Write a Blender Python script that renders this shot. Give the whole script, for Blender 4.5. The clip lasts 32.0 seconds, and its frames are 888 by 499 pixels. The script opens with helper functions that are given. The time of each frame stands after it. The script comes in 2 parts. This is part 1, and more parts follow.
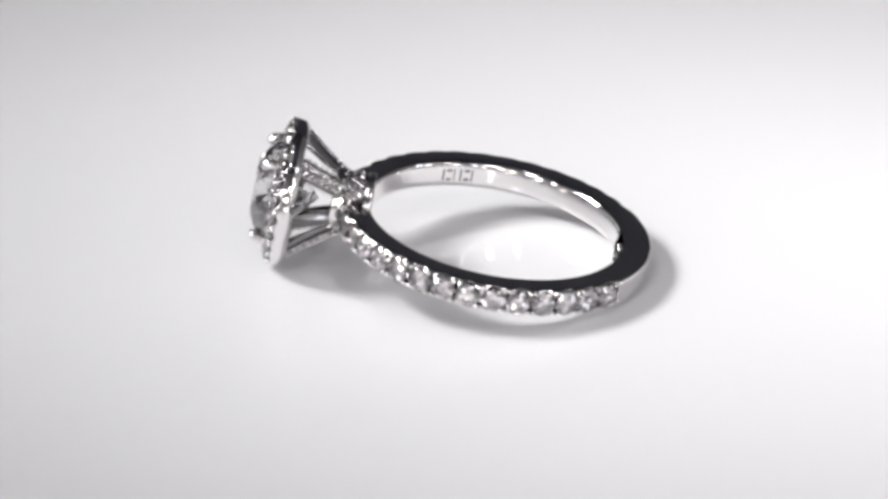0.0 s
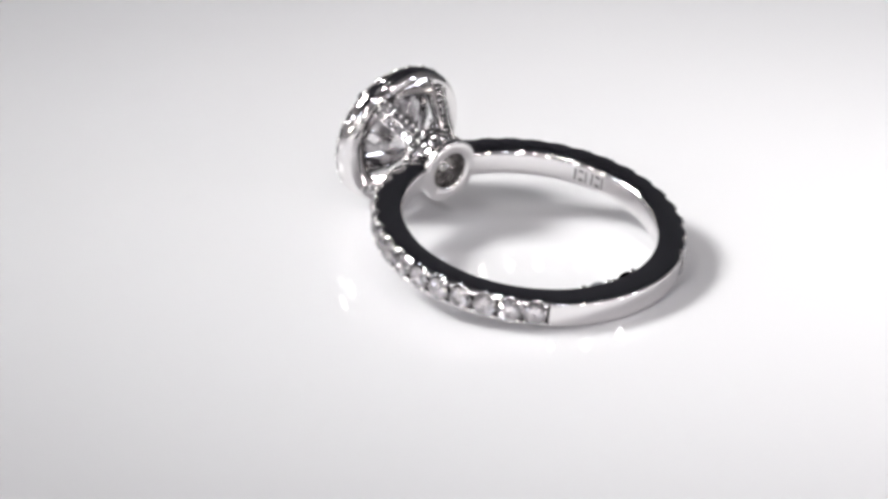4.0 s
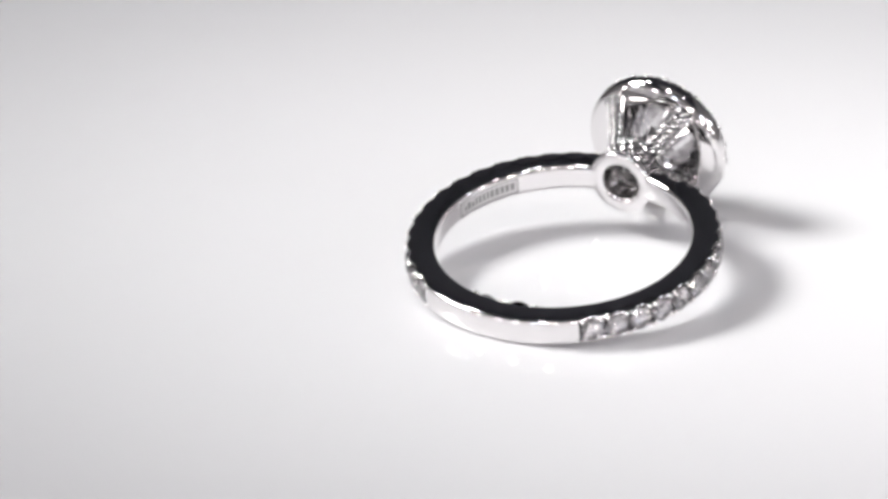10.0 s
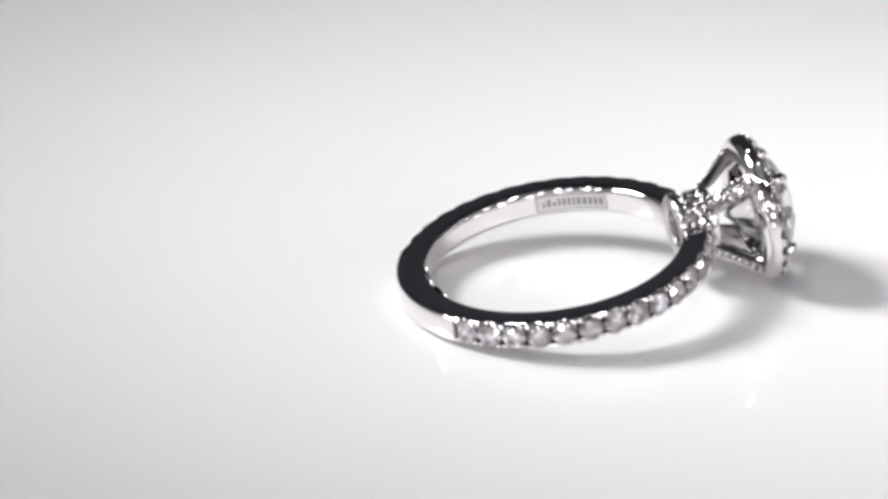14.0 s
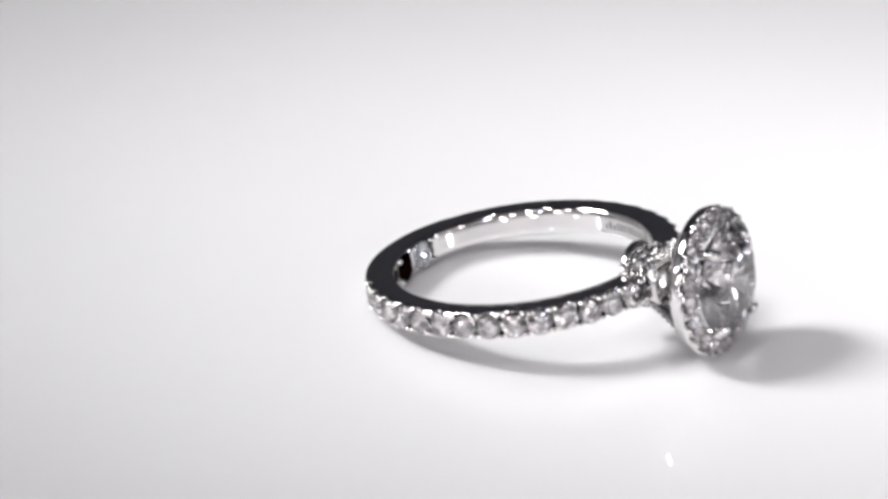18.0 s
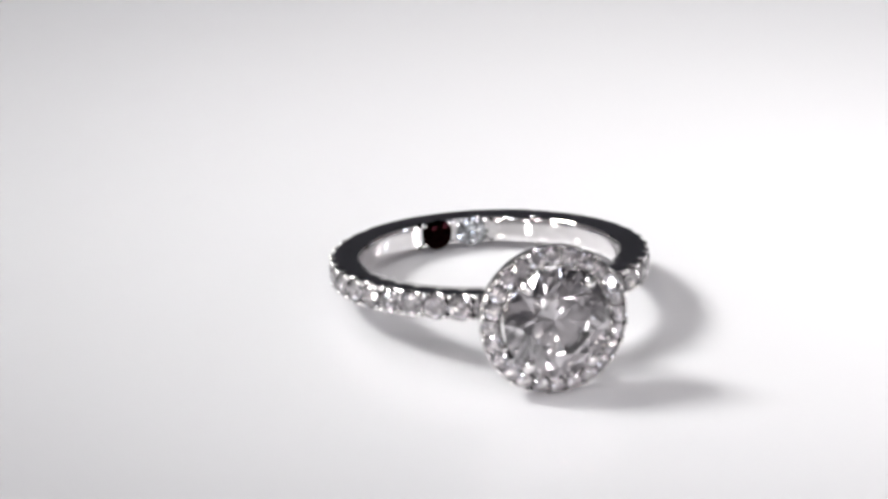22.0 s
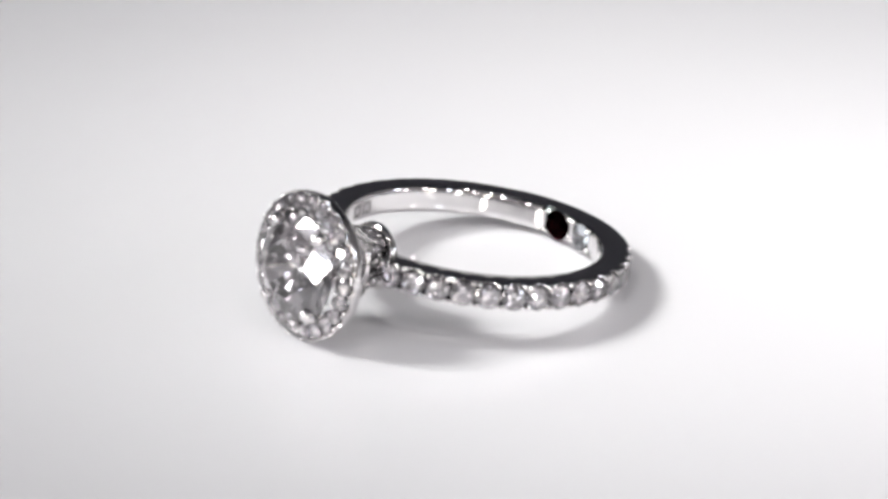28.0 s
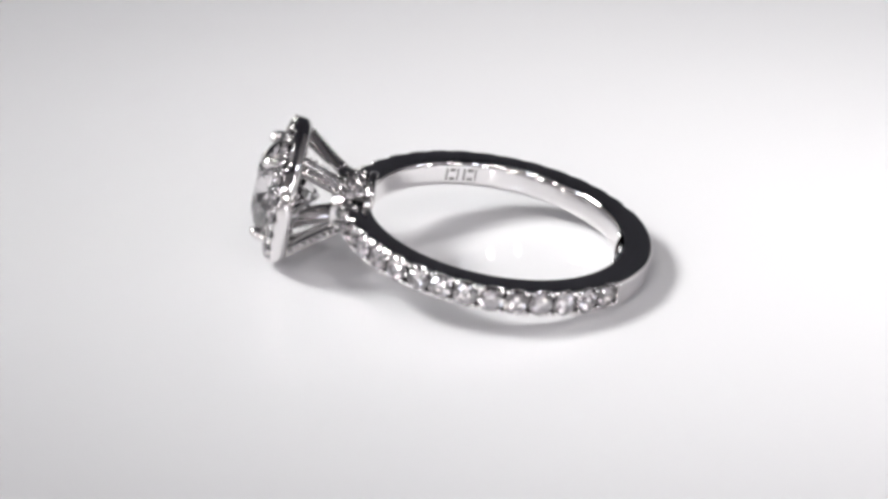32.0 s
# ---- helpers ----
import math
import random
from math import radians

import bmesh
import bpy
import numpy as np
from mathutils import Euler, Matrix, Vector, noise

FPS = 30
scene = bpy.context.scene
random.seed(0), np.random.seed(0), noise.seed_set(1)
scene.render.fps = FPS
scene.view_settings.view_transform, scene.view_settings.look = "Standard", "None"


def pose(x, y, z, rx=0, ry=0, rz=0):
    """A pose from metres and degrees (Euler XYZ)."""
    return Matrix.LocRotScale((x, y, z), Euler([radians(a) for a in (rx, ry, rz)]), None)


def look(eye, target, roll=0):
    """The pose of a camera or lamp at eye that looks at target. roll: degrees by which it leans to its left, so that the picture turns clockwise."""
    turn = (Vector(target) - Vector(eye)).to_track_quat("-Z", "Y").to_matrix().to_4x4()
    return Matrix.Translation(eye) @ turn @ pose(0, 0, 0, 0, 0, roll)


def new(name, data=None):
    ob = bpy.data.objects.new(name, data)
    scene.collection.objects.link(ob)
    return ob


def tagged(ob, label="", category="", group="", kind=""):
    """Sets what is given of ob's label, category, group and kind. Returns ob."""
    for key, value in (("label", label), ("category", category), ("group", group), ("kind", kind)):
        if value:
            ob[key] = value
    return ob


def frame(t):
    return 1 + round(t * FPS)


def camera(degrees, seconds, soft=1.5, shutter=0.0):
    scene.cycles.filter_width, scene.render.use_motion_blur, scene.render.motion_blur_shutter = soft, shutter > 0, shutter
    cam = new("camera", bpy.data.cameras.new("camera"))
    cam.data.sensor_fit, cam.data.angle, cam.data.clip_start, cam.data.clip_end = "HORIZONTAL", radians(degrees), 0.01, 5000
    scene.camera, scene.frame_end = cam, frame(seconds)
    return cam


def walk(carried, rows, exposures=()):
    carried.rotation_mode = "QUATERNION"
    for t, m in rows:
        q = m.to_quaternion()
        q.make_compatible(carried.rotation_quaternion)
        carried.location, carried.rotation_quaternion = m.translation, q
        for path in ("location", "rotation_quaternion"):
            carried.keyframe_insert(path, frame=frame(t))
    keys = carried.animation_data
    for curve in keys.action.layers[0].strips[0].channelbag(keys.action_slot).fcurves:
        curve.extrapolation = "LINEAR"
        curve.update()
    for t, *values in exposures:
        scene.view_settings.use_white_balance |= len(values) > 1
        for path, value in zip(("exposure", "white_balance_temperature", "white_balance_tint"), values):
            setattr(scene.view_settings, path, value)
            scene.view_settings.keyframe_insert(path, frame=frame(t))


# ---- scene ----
# A diamond ring lies on its side on a slowly turning white plate; the camera stands still.
MM = 0.001
CAM_ANGLE, CAM_BACK, CAM_UP = 5.5, 533.32, 243.33
PITCH, YAW, ROLL = -24.534, 0.5024, 0.7634
TURN_START, TURN_RATE = 175.85, 11.2874
OFF_X, OFF_Y = 1.7314, -2.3968
TILT = 9.321
RI, RO, HW, LOW = 8.15, 10.05, 0.90, 0.86
RISE = RO * math.sin(radians(TILT)) + (LOW + 0.03) * math.cos(radians(TILT))

cam = camera(CAM_ANGLE, 32.0, soft=3.4)
CAM_POSE = (pose(0, -CAM_BACK * MM, (CAM_UP + RISE) * MM, 0, 0, YAW)
            @ pose(0, 0, 0, 90 + PITCH) @ pose(0, 0, 0, 0, 0, ROLL))
walk(cam, [(0.0, CAM_POSE), (32.0, CAM_POSE)],
     exposures=[(0, -0.13), (6, -0.10), (9, -0.10), (13, -0.10), (17, -0.09), (19, -0.07), (23, -0.05), (28, -0.08), (32, -0.12)])


# ---- light ----
def lamp(name, kind, eye, target, watts, size, colour=(1, 1, 1), cone=0, blend=1.0):
    data = bpy.data.lights.new(name, kind)
    data.energy, data.color = watts, colour
    if kind == "AREA":
        data.shape, data.size = "DISK", size
    else:
        data.shadow_soft_size, data.spot_size, data.spot_blend = size, radians(cone), blend
    ob = new(name, data)
    ob.matrix_world = look(eye, target)
    return ob


world = bpy.data.worlds.new("dim_room")
scene.world = world
world.use_nodes = True
world.node_tree.nodes["Background"].inputs["Color"].default_value = (0.9, 0.93, 1.0, 1)
world.node_tree.nodes["Background"].inputs["Strength"].default_value = 0.02

lamp("key_lamp", "SPOT", (-0.19, 0.035, 0.20), (0.0362, 0.0094, 0), 5.95, 0.050, (0.995, 0.99, 0.98), 23.9, 0.66)
# two weak unseen spots, added behind and above so that the stones flash
lamp("back_fill", "SPOT", (-0.10, 0.16, 0.30), (0.014, 0.006, 0), 0.40, 0.007, (1.0, 0.98, 0.96), 22)
lamp("high_fill", "SPOT", (0.01, 0.02, 0.36), (0.014, 0.006, 0), 0.44, 0.007, (1.0, 0.98, 0.98), 18)
# broad overhead fill, added with no known source, brightens stones and walls
lamp("overhead_fill", "AREA", (0, -0.2, 0.88), (0, -0.2001, 0), 0.2, 0.6, (1.0, 0.97, 0.97))


def disc_lamp(az, el, away, watts, wide, colour):
    """A small round lamp aimed at the ring: bearing from the camera's side, height angle, distance."""
    a, e = radians(az), radians(el)
    lamp("glint_and_fill_lamp", "AREA", (away * math.sin(a) * math.cos(e), -away * math.cos(a) * math.cos(e), away * math.sin(e)), (0.01, 0.003, 0.004), watts, wide, colour)


# added unseen lamps: they light white boards before and beside the ring, brightening stones
for at, to in (((0, -0.15, 0.75), (0, -0.78, 0.12)), ((-0.12, -0.05, 0.75), (-0.78, -0.30, 0.12)), ((0.12, -0.05, 0.75), (0.78, -0.30, 0.12))):
    lamp("bounce_fill", "SPOT", at, to, 9.0, 0.04, (1.0, 0.965, 0.96), 66, 1.0)
# two bright lamps before the ring, mirrored as dots in the metal
for az, el in ((-25, 57), (29, 60)):
    disc_lamp(az, el, 0.30, 0.10, 0.022, (1.0, 0.96, 0.96))
# low weaker row round the camera, added for sparkle; tints imitate the stones' fire
for i, (az, el) in enumerate(((-84, 16), (-72, 25), (-60, 8), (-47, 20), (-34, 9), (-22, 26), (-9, 12), (4, 24), (16, 8), (29, 22), (42, 10), (55, 25), (69, 9), (83, 20))):
    disc_lamp(az, el, 0.5, 0.13, 0.046, ((1.0, 0.96, 0.97), (0.82, 0.88, 1.0), (1.0, 0.95, 0.87), (1.0, 0.90, 0.94))[i % 4])


# ---- materials ----
def material(name):
    m = bpy.data.materials.new(name)
    m.use_nodes = True
    return m, m.node_tree.nodes, m.node_tree.links, m.node_tree.nodes["Principled BSDF"]


def metal(name, colour, rough, scratch=0.02, scale=900.0):
    m, nodes, links, b = material(name)
    b.inputs["Base Color"].default_value = (*colour, 1)
    b.inputs["Metallic"].default_value = 1.0
    tc = nodes.new("ShaderNodeTexCoord")
    fine = nodes.new("ShaderNodeTexNoise")
    fine.inputs["Scale"].default_value = scale
    fine.inputs["Detail"].default_value = 4
    links.new(tc.outputs["Object"], fine.inputs["Vector"])
    ramp = nodes.new("ShaderNodeMapRange")
    ramp.inputs["To Min"].default_value, ramp.inputs["To Max"].default_value = rough * 0.6, rough * 1.5
    links.new(fine.outputs["Fac"], ramp.inputs["Value"])
    links.new(ramp.outputs["Result"], b.inputs["Roughness"])
    bump = nodes.new("ShaderNodeBump")
    bump.inputs["Strength"].default_value = scratch
    bump.inputs["Distance"].default_value = 0.00002
    links.new(fine.outputs["Fac"], bump.inputs["Height"])
    links.new(bump.outputs["Normal"], b.inputs["Normal"])
    return m


def gem(name, ior, tint, rough=0.03):
    """Cut stone: clear polished glass with a high index of refraction."""
    m, nodes, links, b = material(name)
    nodes.remove(b)
    g = nodes.new("ShaderNodeBsdfGlass")
    g.inputs["Color"].default_value = (*tint, 1)
    g.inputs["IOR"].default_value = ior
    g.inputs["Roughness"].default_value = rough
    links.new(g.outputs[0], nodes["Material Output"].inputs["Surface"])
    return m


def acrylic():
    m, nodes, links, b = material("white_acrylic")
    tc = nodes.new("ShaderNodeTexCoord")
    wide = nodes.new("ShaderNodeTexNoise")
    wide.inputs["Scale"].default_value = 35
    wide.inputs["Detail"].default_value = 3
    links.new(tc.outputs["Object"], wide.inputs["Vector"])
    mix = nodes.new("ShaderNodeMix")
    mix.data_type = "RGBA"
    mix.inputs[6].default_value = (0.79, 0.785, 0.80, 1)
    mix.inputs[7].default_value = (0.82, 0.815, 0.825, 1)
    links.new(wide.outputs["Fac"], mix.inputs[0])
    links.new(mix.outputs[2], b.inputs["Base Color"])
    b.inputs["Roughness"].default_value = 0.045
    b.inputs["IOR"].default_value = 1.46
    return m


def matte(name, colour):
    m, nodes, links, b = material(name)
    tc = nodes.new("ShaderNodeTexCoord")
    n = nodes.new("ShaderNodeTexNoise")
    n.inputs["Scale"].default_value = 60
    links.new(tc.outputs["Object"], n.inputs["Vector"])
    mix = nodes.new("ShaderNodeMix")
    mix.data_type = "RGBA"
    mix.inputs[6].default_value = (*[c * 0.85 for c in colour], 1)
    mix.inputs[7].default_value = (*[c * 1.15 for c in colour], 1)
    links.new(n.outputs["Fac"], mix.inputs[0])
    links.new(mix.outputs[2], b.inputs["Base Color"])
    b.inputs["Roughness"].default_value = 0.8
    return m


WHITE_GOLD = metal("white_gold", (0.80, 0.785, 0.785), 0.05, 0.012)
BRIGHT_CUT = metal("bright_cut_gold", (0.86, 0.85, 0.85), 0.10, 0.05, 2500.0)
BRUSHED = metal("brushed_gold", (0.62, 0.61, 0.61), 0.30, 0.45, 3200.0)
ENGRAVED = metal("engraved_gold", (0.30, 0.295, 0.29), 0.42, 0.2, 3000.0)
# darker gold for the collar's hole: its shade is put into the colour
BORE_SHADE_GOLD = metal("bore_shade_gold", (0.52, 0.50, 0.50), 0.24, 0.3, 1800.0)
DIAMOND = gem("diamond_crystal", 2.42, (1.0, 0.992, 1.0))
GARNET = gem("garnet_crystal", 1.77, (0.055, 0.012, 0.016))
PALE_BLUE = gem("pale_blue_crystal", 1.77, (0.97, 0.985, 1.0))
ACRYLIC = acrylic()
DARK_WALL = matte("charcoal_board", (0.13, 0.135, 0.155))
WHITE_WALL = matte("white_board", (0.74, 0.73, 0.735))


# ---- the table and dark booth round it; unseen white walls added to brighten stones ----
def slab(name, size, at, mat, label):
    bm = bmesh.new()
    bmesh.ops.create_cube(bm, size=1.0)
    bmesh.ops.scale(bm, vec=size, verts=bm.verts)
    me = bpy.data.meshes.new(name)
    bm.to_mesh(me)
    bm.free()
    me.materials.append(mat)
    ob = new(name, me)
    ob.location = at
    return tagged(ob, label, name.split("_")[0], kind="structure")


slab("floor", (1.6, 1.6, 0.01), (0, 0, -0.005), ACRYLIC, "glossy white acrylic table surface under the ring")
for nm, sx, sy, px, py in (("wall_north", 1.6, 0.02, 0, 0.79), ("wall_south", 1.6, 0.02, 0, -0.79),
                           ("wall_east", 0.02, 1.56, 0.79, 0), ("wall_west", 0.02, 1.56, -0.79, 0)):
    slab(nm, (sx, sy, 0.9), (px, py, 0.4502), DARK_WALL if nm == "wall_north" else WHITE_WALL, "plain charcoal booth wall behind the white table" if nm == "wall_north" else "unseen plain white wall added beside the table to brighten the stones")
slab("ceiling", (1.6, 1.6, 0.02), (0, 0, 0.9105), DARK_WALL, "plain charcoal booth ceiling above the white table")


# ---- the ring ----
SEAT = pose(0, 0, RISE * MM) @ pose(0, 0, 0, 0, -TILT, 0)
ring = new("diamond_ring")
tagged(ring, "polished white gold halo ring with round diamonds lying on white acrylic", "ring")


def mesh_of(name, bm, mat, smooth=False):
    bmesh.ops.recalc_face_normals(bm, faces=bm.faces)
    bmesh.ops.scale(bm, vec=(MM, MM, MM), verts=bm.verts)
    me = bpy.data.meshes.new(name)
    bm.to_mesh(me)
    bm.free()
    me.materials.append(mat)
    if smooth:
        me.polygons.foreach_set("use_smooth", [True] * len(me.polygons))
    return me


def put(name, me, parent, m=None, label=""):
    """A part on a mesh, at a place in the ring's own space, in millimetres (x towards the head, z along the axis)."""
    ob = new(name, me)
    ob.parent = parent
    m = m.copy() if m is not None else Matrix()
    m.translation = m.translation * MM
    ob.matrix_local = (SEAT @ m) if parent is ring else m
    return tagged(ob, label)


def part(name, bm, mat, parent, label="", smooth=False):
    return put(name, mesh_of(name, bm, mat, smooth), parent, None, label)


def sweep(bm, loops, closed=True):
    """Skin between loops of points; closed joins the last loop to the first."""
    rows = [[bm.verts.new(p) for p in loop] for loop in loops]
    n = len(rows)
    for i in range(n if closed else n - 1):
        a, b = rows[i], rows[(i + 1) % n]
        for j in range(len(a)):
            k = (j + 1) % len(a)
            bm.faces.new((a[j], a[k], b[k], b[j]))
    if not closed:
        bm.faces.new(rows[0])
        bm.faces.new(rows[-1])
    return rows


# pave stones: where they sit along the shank, as angles from the head
FIRST, LAST, COUNT = 18.0, 142.5, 14
STEP = (LAST - FIRST) / (COUNT - 1)
STONE_R = 0.815


def outer_edge(deg):
    """Outer radius of the shank at its edge and in its middle, at an angle from the head."""
    a = abs((deg + 180) % 360 - 180)
    if a > LAST + STEP * 0.52:
        return RO, RO + 0.02
    if a < FIRST - STEP * 0.52:
        return 9.75, 9.75
    u = (a - FIRST) / STEP
    dip = max(0.0, math.cos(2 * math.pi * u) + 0.15) / 1.15
    return 9.95 - 0.19 * dip, 8.90


OPEN = 11.0


def shank():
    bm = bmesh.new()
    loops = []
    n = 720
    for i in range(n):
        d = 360 * i / n
        c, s = math.cos(radians(d)), math.sin(radians(d))
        ro, mid = outer_edge(d)
        # flat face, then a shallow slope down to the outer edge
        slope = HW - 0.34 * max(0.0, ro - 9.78)
        half = [(RI, 0.0), (RI, 0.30), (RI, 0.50), (RI + 0.01, 0.60), (RI + 0.03, 0.70), (RI + 0.065, 0.79), (RI + 0.12, 0.86), (RI + 0.20, HW),
                (min(9.74, ro - 0.06), HW), (max(ro - 0.10, 9.70), min(HW - 0.001, slope + 0.03)), (ro - 0.03, slope - 0.01), (ro, slope - 0.06), (ro - 0.04, slope - 0.12), (ro - 0.12, slope - 0.16), (mid, HW - 0.42)]
        if mid > ro:
            half[-6:] = [(ro - 0.20, HW - 0.008), (ro - 0.09, HW - 0.035), (ro - 0.03, HW - 0.08), (ro - 0.005, HW - 0.15), (ro + 0.01, HW - 0.32), (mid, HW - 0.52)]
        if 161.8 < d < 197.2:
            half[:6] = [(9.1, 0.0), (9.1, 0.40), (9.1, 0.70), (RI + 0.40, 0.76), (RI + 0.16, 0.82), (RI + 0.11, 0.85)]
        pts = half + [(mid, 0.0)] + [(r, -z * LOW / HW) for r, z in reversed(half[1:])]
        if i * 2 < OPEN * 4 or (n - i) * 2 < OPEN * 4:
            continue
        loops.append([(r * c, r * s, z) for r, z in pts])
        plain = pts
    # both ends run into the collar's round wall
    for row, side in ((0, 1), (-1, -1)):
        ys = [math.sqrt(1.50 ** 2 - z * z) for r, z in plain]
        end = [(math.sqrt(max(r, 8.2) ** 2 - y * y), side * y, z) for (r, z), y in zip([(math.hypot(p[0], p[1]), p[2]) for p in loops[row]], ys)]
        loops.insert(0 if row == 0 else len(loops), end)
    sweep(bm, loops, closed=False)
    ob = part("shank", bm, WHITE_GOLD, ring, "polished white gold band with scalloped edges", smooth=True)
    return ob


def sharp(ob, deg=35):
    ob.data.set_sharp_from_angle(angle=radians(deg))


def lathe_x(profile, n=96):
    """Turned about the head's axis: profile of (x, radius), closed."""
    bm = bmesh.new()
    sweep(bm, [[(x, r * math.cos(2 * math.pi * i / n), r * math.sin(2 * math.pi * i / n)) for x, r in profile] for i in range(n)])
    return bm


def brilliant(radius, crown=0.30, pavilion=0.86, girdle=0.04, table=0.55):
    """Round brilliant, girdle at z = 0, table up."""
    bm = bmesh.new()

    def at(deg, r, z):
        return bm.verts.new((radius * r * math.cos(radians(deg)), radius * r * math.sin(radians(deg)), radius * z))
    c225 = math.cos(radians(22.5))
    top = [at(45 * k, table, crown + girdle / 2) for k in range(8)]
    rm = 0.79
    mids = [at(45 * k + 22.5, rm, girdle / 2 + crown * (1 - rm * c225) / (1 - table) * 0.985) for k in range(8)]
    gu = [at(22.5 * k, 1.0, girdle / 2) for k in range(16)]
    gl = [at(22.5 * k, 1.0, -girdle / 2) for k in range(16)]
    rl = 0.24
    low = [at(45 * k + 22.5, rl, -girdle / 2 - pavilion * (1 - rl * c225) * 0.995) for k in range(8)]
    tip = at(0, 0, -girdle / 2 - pavilion)
    f = bm.faces.new
    f(top)
    for k in range(8):
        n = (k + 1) % 8
        f((top[k], mids[k], top[n]))
        f((top[n], mids[k], gu[2 * n], mids[n]))
        f((mids[k], gu[2 * k], gu[2 * k + 1]))
        f((mids[k], gu[2 * k + 1], gu[2 * n]))
        f((low[k], gl[2 * k + 1], gl[2 * k]))
        f((low[k], gl[2 * n], gl[2 * k + 1]))
        f((tip, low[n], gl[2 * n], low[k]))
    for k in range(16):
        n = (k + 1) % 16
        f((gu[k], gl[k], gl[n], gu[n]))
    return bm


def bead_mesh(name, r, mat):
    bm = bmesh.new()
    bmesh.ops.create_icosphere(bm, subdivisions=2, radius=r)
    return mesh_of(name, bm, mat, True)


def facing(at, normal, spin=0.0):
    """A place in the ring's space whose z looks along normal, turned about it by spin degrees."""
    return Matrix.Translation(at) @ Vector(normal).to_track_quat("Z", "Y").to_matrix().to_4x4() @ pose(0, 0, 0, 0, 0, spin)


rng = random.Random(7)
band = shank()
sharp(band)

PAVE = mesh_of("pave_diamond", brilliant(STONE_R), DIAMOND)
BEAD = bead_mesh("bead", 0.16, BRIGHT_CUT)
for side in (1, -1):
    for i in range(COUNT):
        a = radians(side * (FIRST + STEP * i))
        u = Vector((math.cos(a), math.sin(a), 0))
        put("pave_diamond", PAVE, band, facing(u * 9.86 - Vector((0, 0, 0.06)), u + Vector((rng.uniform(-.03, .03), rng.uniform(-.03, .03), rng.uniform(-.03, .03))), rng.uniform(0, 45)))
    for i in range(COUNT + 1):
        for dz in (1, -1):
            for da in (1.2, -1.2):
                a = radians(side * (FIRST + STEP * (i - 0.5) + da))
                put("bead", BEAD, band, Matrix.Translation((9.96 * math.cos(a), 9.96 * math.sin(a), 0.01 + dz * 0.665)))

# head: collar, arms, halo, centre stone
collar = part("collar", lathe_x([(7.99, 1.28), (7.94, 1.33), (7.92, 2.02), (7.95, 2.12), (8.03, 2.17), (8.36, 2.15), (8.46, 2.05), (8.52, 1.55), (9.80, 1.58),
                                 (9.86, 2.00), (9.96, 2.06), (10.40, 2.08), (10.48, 2.00), (10.48, 1.40), (10.36, 1.36), (8.35, 1.40), (8.08, 1.34)]), WHITE_GOLD, ring,
              "polished white gold collar with a round hole under the stone", True)
collar.location.z += 0.0001
sharp(collar, 50)
# added liner that darkens the hole, where there is only shade
part("bore_shade_lining", lathe_x([(8.06, 1.275), (8.06, 1.31), (8.34, 1.38), (10.30, 1.34), (10.30, 1.04), (9.4, 1.15), (8.12, 1.27)]), BORE_SHADE_GOLD, collar,
     "added grey lining whose darker colour stands for shade in the collar's hole", True)
SMALL = mesh_of("collar_diamond", brilliant(0.36), DIAMOND)
TINY = bead_mesh("bead", 0.12, BRIGHT_CUT)
for row in range(3):
    for k in range(15):
        deg = 360 * (k + 0.5 * (row % 2)) / 15
        if abs(math.sin(radians(deg))) < 0.45 and row < 1:
            continue
        u = Vector((0, math.cos(radians(deg)), math.sin(radians(deg))))
        x = 8.84 + 0.56 * row
        put("collar_diamond", SMALL, collar, facing(u * (1.90 + 0.03 * row) + Vector((x, 0, 0)), u + Vector((rng.uniform(-.1, .1), 0, 0)), rng.uniform(0, 45)))
        v = Vector((0, math.cos(radians(deg + 12)), math.sin(radians(deg + 12))))
        put("bead", TINY, collar, Matrix.Translation(v * 2.00 + Vector((x - 0.05, 0, 0))))

ARM_AT = (51, 129, 231, 309)
ARM_STONE = mesh_of("arm_diamond", brilliant(0.285), DIAMOND)
ARM_BEAD = bead_mesh("bead", 0.115, BRIGHT_CUT)


def arm_point(f, u):
    """The middle of an arm's outer face, its run and its outward side, a share f of the way from the collar to the halo."""
    at = Vector((9.75 + 3.25 * f, 0, 0)) + u * (1.90 + 2.38 * f ** 1.12)
    t = (Vector((3.25, 0, 0)) + u * 2.38 * 1.12 * max(f, 0.02) ** 0.12).normalized()
    return at, t, (u - t * u.dot(t)).normalized()


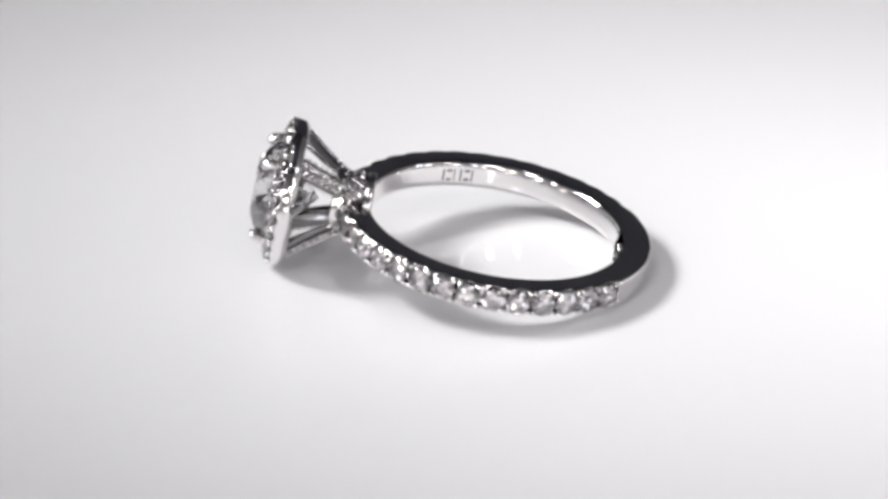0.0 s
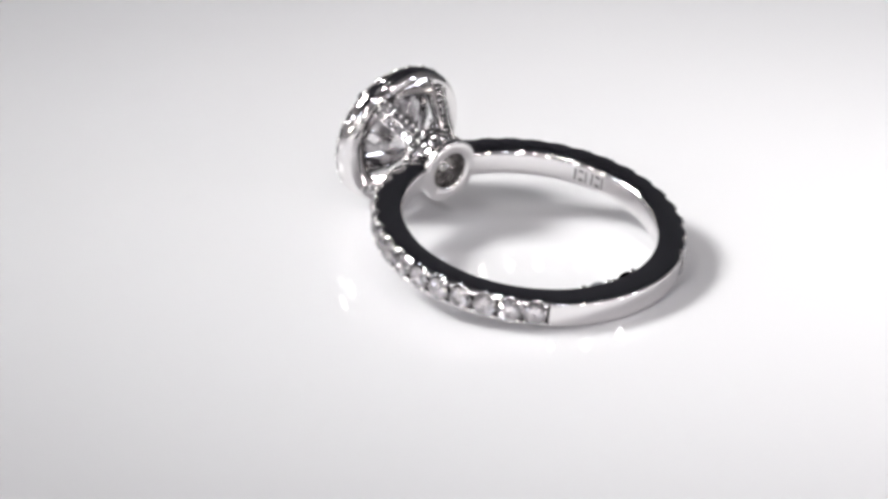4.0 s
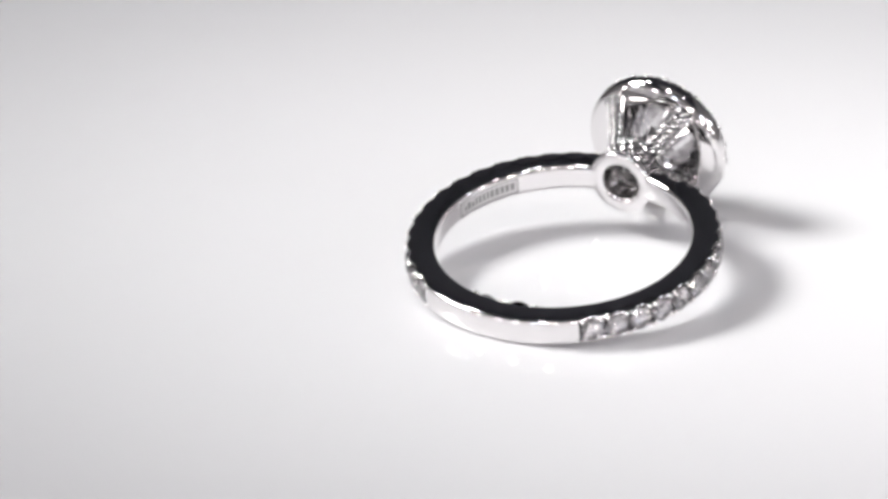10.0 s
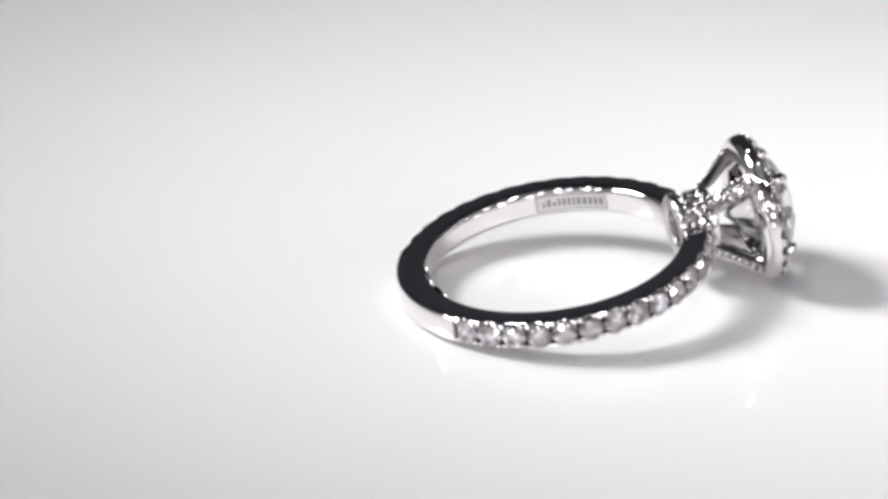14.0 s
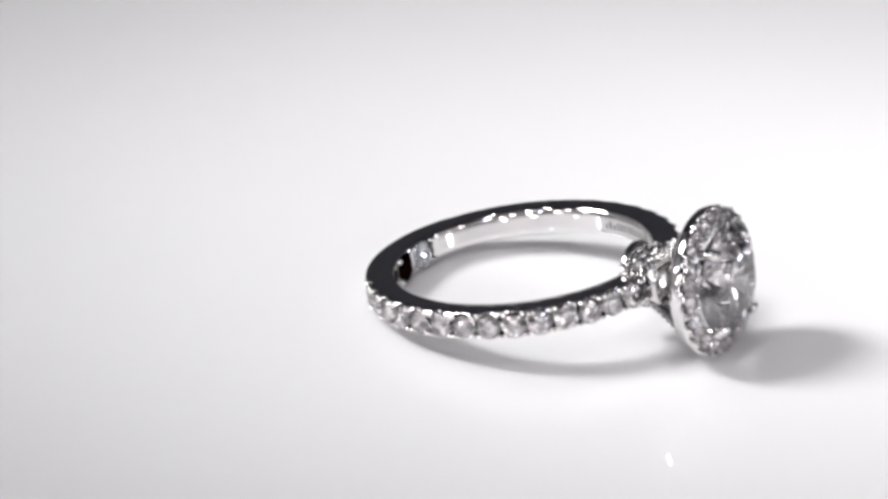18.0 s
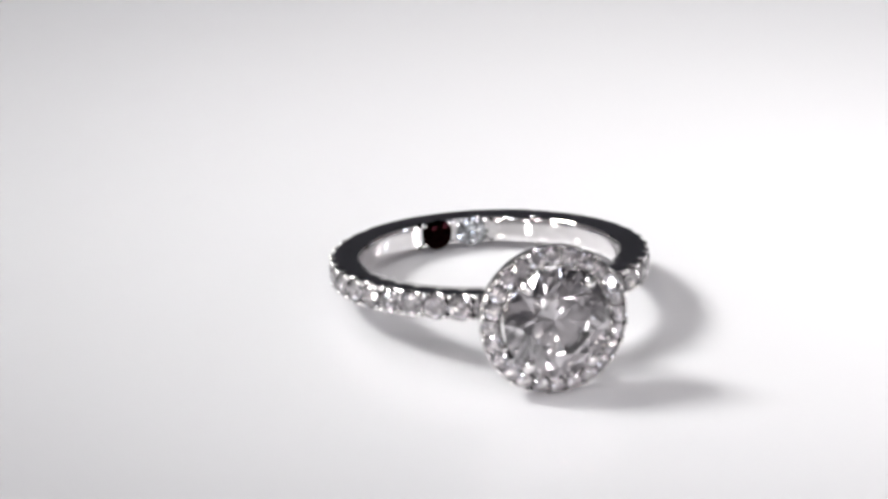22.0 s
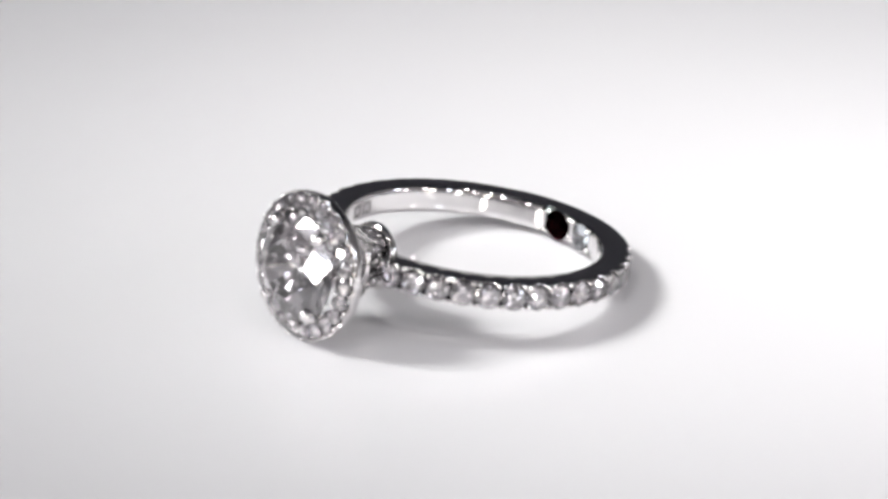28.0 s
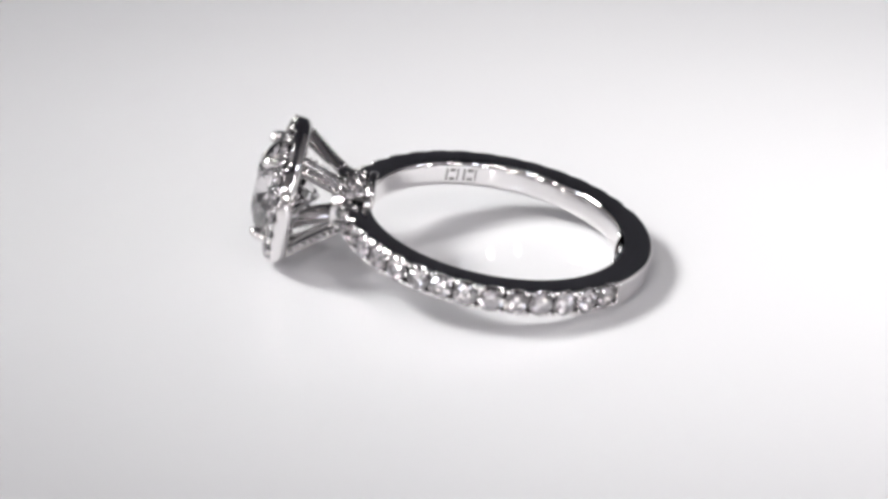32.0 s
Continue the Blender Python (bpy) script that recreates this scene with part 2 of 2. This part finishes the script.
for deg in ARM_AT:
    u = Vector((0, math.cos(radians(deg)), math.sin(radians(deg))))
    side = Vector((0, -u.z, u.y))
    loops = []
    for i in range(17):
        f = i / 16
        p, t, out = arm_point(f, u)
        w, deep = 0.54 + 0.10 * f ** 3 + 0.10 * (1 - f) ** 3, 0.55 + 0.25 * f
        loops.append([p + side * a * w + out * b for a, b in ((-0.80, -deep), (0.80, -deep), (0.93, -deep + 0.06), (1, -deep + 0.16), (1, -0.03), (0.95, 0.0), (0.88, -0.03), (0.82, -0.12),
                                                               (-0.82, -0.12), (-0.88, -0.03), (-0.95, 0.0), (-1, -0.03), (-1, -deep + 0.16), (-0.93, -deep + 0.06))])
    bm = bmesh.new()
    sweep(bm, loops, closed=False)
    arm = part("arm", bm, WHITE_GOLD, ring, "white gold basket arm with polished sides, set with small diamonds", True)
    sharp(arm, 40)
    for j in range(8):
        for col in (-1, 1):
            at, t, out = arm_point(0.06 + 0.93 * (j + 0.5 + 0.22 * col) / 8, u)
            put("arm_diamond", ARM_STONE, arm, facing(at + out * rng.uniform(0.09, 0.13) + side * col * 0.27, out + side * col * rng.uniform(0.05, 0.25) + t * rng.uniform(-.15, .15), rng.uniform(0, 45)))
            at, t, out = arm_point(0.06 + 0.93 * (j + 0.05 + 0.22 * col) / 8, u)
            for off, high in ((0.53, 0.10), (0.06, 0.19)):
                put("bead", ARM_BEAD, arm, Matrix.Translation(at + out * (high + rng.uniform(-.02, .02)) + side * col * (off + rng.uniform(-.02, .02)) + t * rng.uniform(-.03, .03)))

HALO_X, HALO_R, HALO_N = 13.85, 4.00, 24


def halo():
    bm = bmesh.new()
    n, loops = 400, []
    for i in range(n):
        deg = 360 * i / n
        u = deg / 360 * HALO_N
        dip = max(0.0, math.cos(2 * math.pi * u)) ** 0.7
        e = HALO_X - 0.14 - 0.12 * dip
        prof = [(12.80, 3.22), (12.72, 3.30), (12.67, 4.38), (12.68, 4.43), (12.98, 4.68), (13.06, 4.715), (13.35, 4.76), (e - 0.10, 4.78), (e - 0.03, 4.75), (e, 4.68), (e - 0.10, 4.52),
                (13.42, 4.30), (13.42, 3.74), (13.58, 3.56), (13.62, 3.48), (13.58, 3.40), (13.2, 3.32)]
        loops.append([(x, r * math.cos(radians(deg)), r * math.sin(radians(deg))) for x, r in prof])
    sweep(bm, loops)
    ob = part("halo", bm, WHITE_GOLD, ring, "round polished white gold halo rim", True)
    sharp(ob, 40)
    return ob


rim = halo()
HALO_STONE = mesh_of("halo_diamond", brilliant(0.57), DIAMOND)
for k in range(HALO_N):
    deg = 360 * k / HALO_N
    u = Vector((0, math.cos(radians(deg)), math.sin(radians(deg))))
    put("halo_diamond", HALO_STONE, rim, facing(u * (HALO_R + 0.16) + Vector((HALO_X + 0.17, 0, 0)), Vector((1, 0, 0)) + u * 0.40 + Vector((0, rng.uniform(-.04, .04), rng.uniform(-.04, .04))), rng.uniform(0, 45)))
    v = Vector((0, math.cos(radians(deg + 180 / HALO_N)), math.sin(radians(deg + 180 / HALO_N))))
    w = Vector((0, -v.z, v.y))
    for r, g in ((4.68, 0.13), (4.68, -0.13), (3.58, 0.0)):
        put("bead", TINY, rim, Matrix.Translation(v * r + w * g + Vector((HALO_X + (-0.02 if r > 4 else 0.34), 0, 0))))

CENTRE = mesh_of("centre_diamond", brilliant(3.46, crown=0.30, pavilion=0.86), DIAMOND)
put("centre_diamond", CENTRE, ring, facing((14.38, 0, 0), (1, 0, 0), 19), "large round brilliant cut clear diamond")
for deg in ARM_AT:
    u = Vector((0, math.cos(radians(deg)), math.sin(radians(deg))))
    bm = bmesh.new()
    loops = []
    for x, r, w in ((13.2, 3.42, 0.30), (14.0, 3.42, 0.32), (14.6, 3.36, 0.35), (14.85, 3.28, 0.38), (15.06, 3.20, 0.35), (15.20, 3.13, 0.24), (15.26, 3.08, 0.10)):
        c = Vector((x, 0, 0)) + u * r
        s2 = Vector((0, -u.z, u.y))
        loops.append([c + s2 * w * math.cos(2 * math.pi * k / 12) + u * w * math.sin(2 * math.pi * k / 12) for k in range(12)])
    sweep(bm, loops, closed=False)
    part("prong", bm, WHITE_GOLD, ring, "rounded white gold prong", True)

# two stones set inside the shank, opposite the head
INNER_BEAD = bead_mesh("bead", 0.15, BRIGHT_CUT)
INSIDE = mesh_of("garnet", brilliant(0.99, crown=0.20), GARNET)
BLUE = mesh_of("pale_blue_stone", brilliant(0.93, crown=0.20), PALE_BLUE)
for nm, me, deg, lab in (("garnet", INSIDE, 187.4, "dark red round garnet set inside the band"),
                         ("pale_blue_stone", BLUE, 171.4, "pale blue round stone set inside the band")):
    u = Vector((math.cos(radians(deg)), math.sin(radians(deg)), 0))
    put(nm, me, ring, facing(u * 8.08, -u, 10), lab)
    for dz in (1, -1):
        for da in (-7.3, -6.0, 6.0, 7.3):
            b = radians(deg + da)
            put("bead", INNER_BEAD, ring, Matrix.Translation((8.09 * math.cos(b), 8.09 * math.sin(b), dz * (0.70 if dz > 0 else 0.62))))


def inner_bar(name, a0, a1, z0, z1, lift, mat, parent):
    """A thin curved strip on the inside of the band, from angle a0 to a1."""
    bm = bmesh.new()
    n = max(2, int(abs(a1 - a0) / 1.5) + 1)
    loops = []
    for i in range(n + 1):
        a = radians(a0 + (a1 - a0) * i / n)
        loops.append([(r * math.cos(a), r * math.sin(a), z) for r, z in ((RI + 0.05, z0), (RI - lift, z0), (RI - lift, z1), (RI + 0.05, z1))])
    sweep(bm, loops, closed=False)
    return part(name, bm, mat, parent)


for a0, a1 in ((160.2, 163.8), (178.0, 180.8), (194.9, 198.6)):
    inner_bar("bright_cut_plate", a0, a1, -0.60, 0.60, 0.012, BRIGHT_CUT, ring)
inner_bar("stamped_plate", 48.5, 80.5, -0.47, 0.47, 0.003, BRUSHED, ring)
# stamped plate with a worn line of marks, and a small stamp on the other side
for a0, a1, z0, z1 in ((48, 81, 0.47, 0.54), (48, 81, -0.54, -0.47), (48, 48.5, -0.47, 0.47), (80.5, 81, -0.47, 0.47)):
    inner_bar("engraved_line", a0, a1, z0, z1, 0.006, ENGRAVED, ring)
a = 50.0
while a < 78.5:
    w = rng.uniform(1.1, 2.0)
    inner_bar("engraved_mark", a, a + w, -0.26, 0.26 - rng.choice((0, 0, 0.18)), 0.006, ENGRAVED, ring)
    a += w + 0.8
for a in (-75.6, -67.2):
    for da, w, z0, z1 in ((0, 0.8, -0.42, 0.42), (1.6, 2.6, -0.42, -0.2), (1.6, 2.6, 0.2, 0.42), (5.2, 1.0, -0.42, 0.42)):
        inner_bar("engraved_mark", a + da, a + da + w, z0, z1, 0.006, ENGRAVED, ring)


def motions():
    rows = []
    for i in range(65):
        t = i * 0.5
        rows.append((t, pose(0, 0, 0, 0, 0, TURN_START - TURN_RATE * t) @ pose(OFF_X * MM, OFF_Y * MM, 0)))
    walk(ring, rows)


motions()
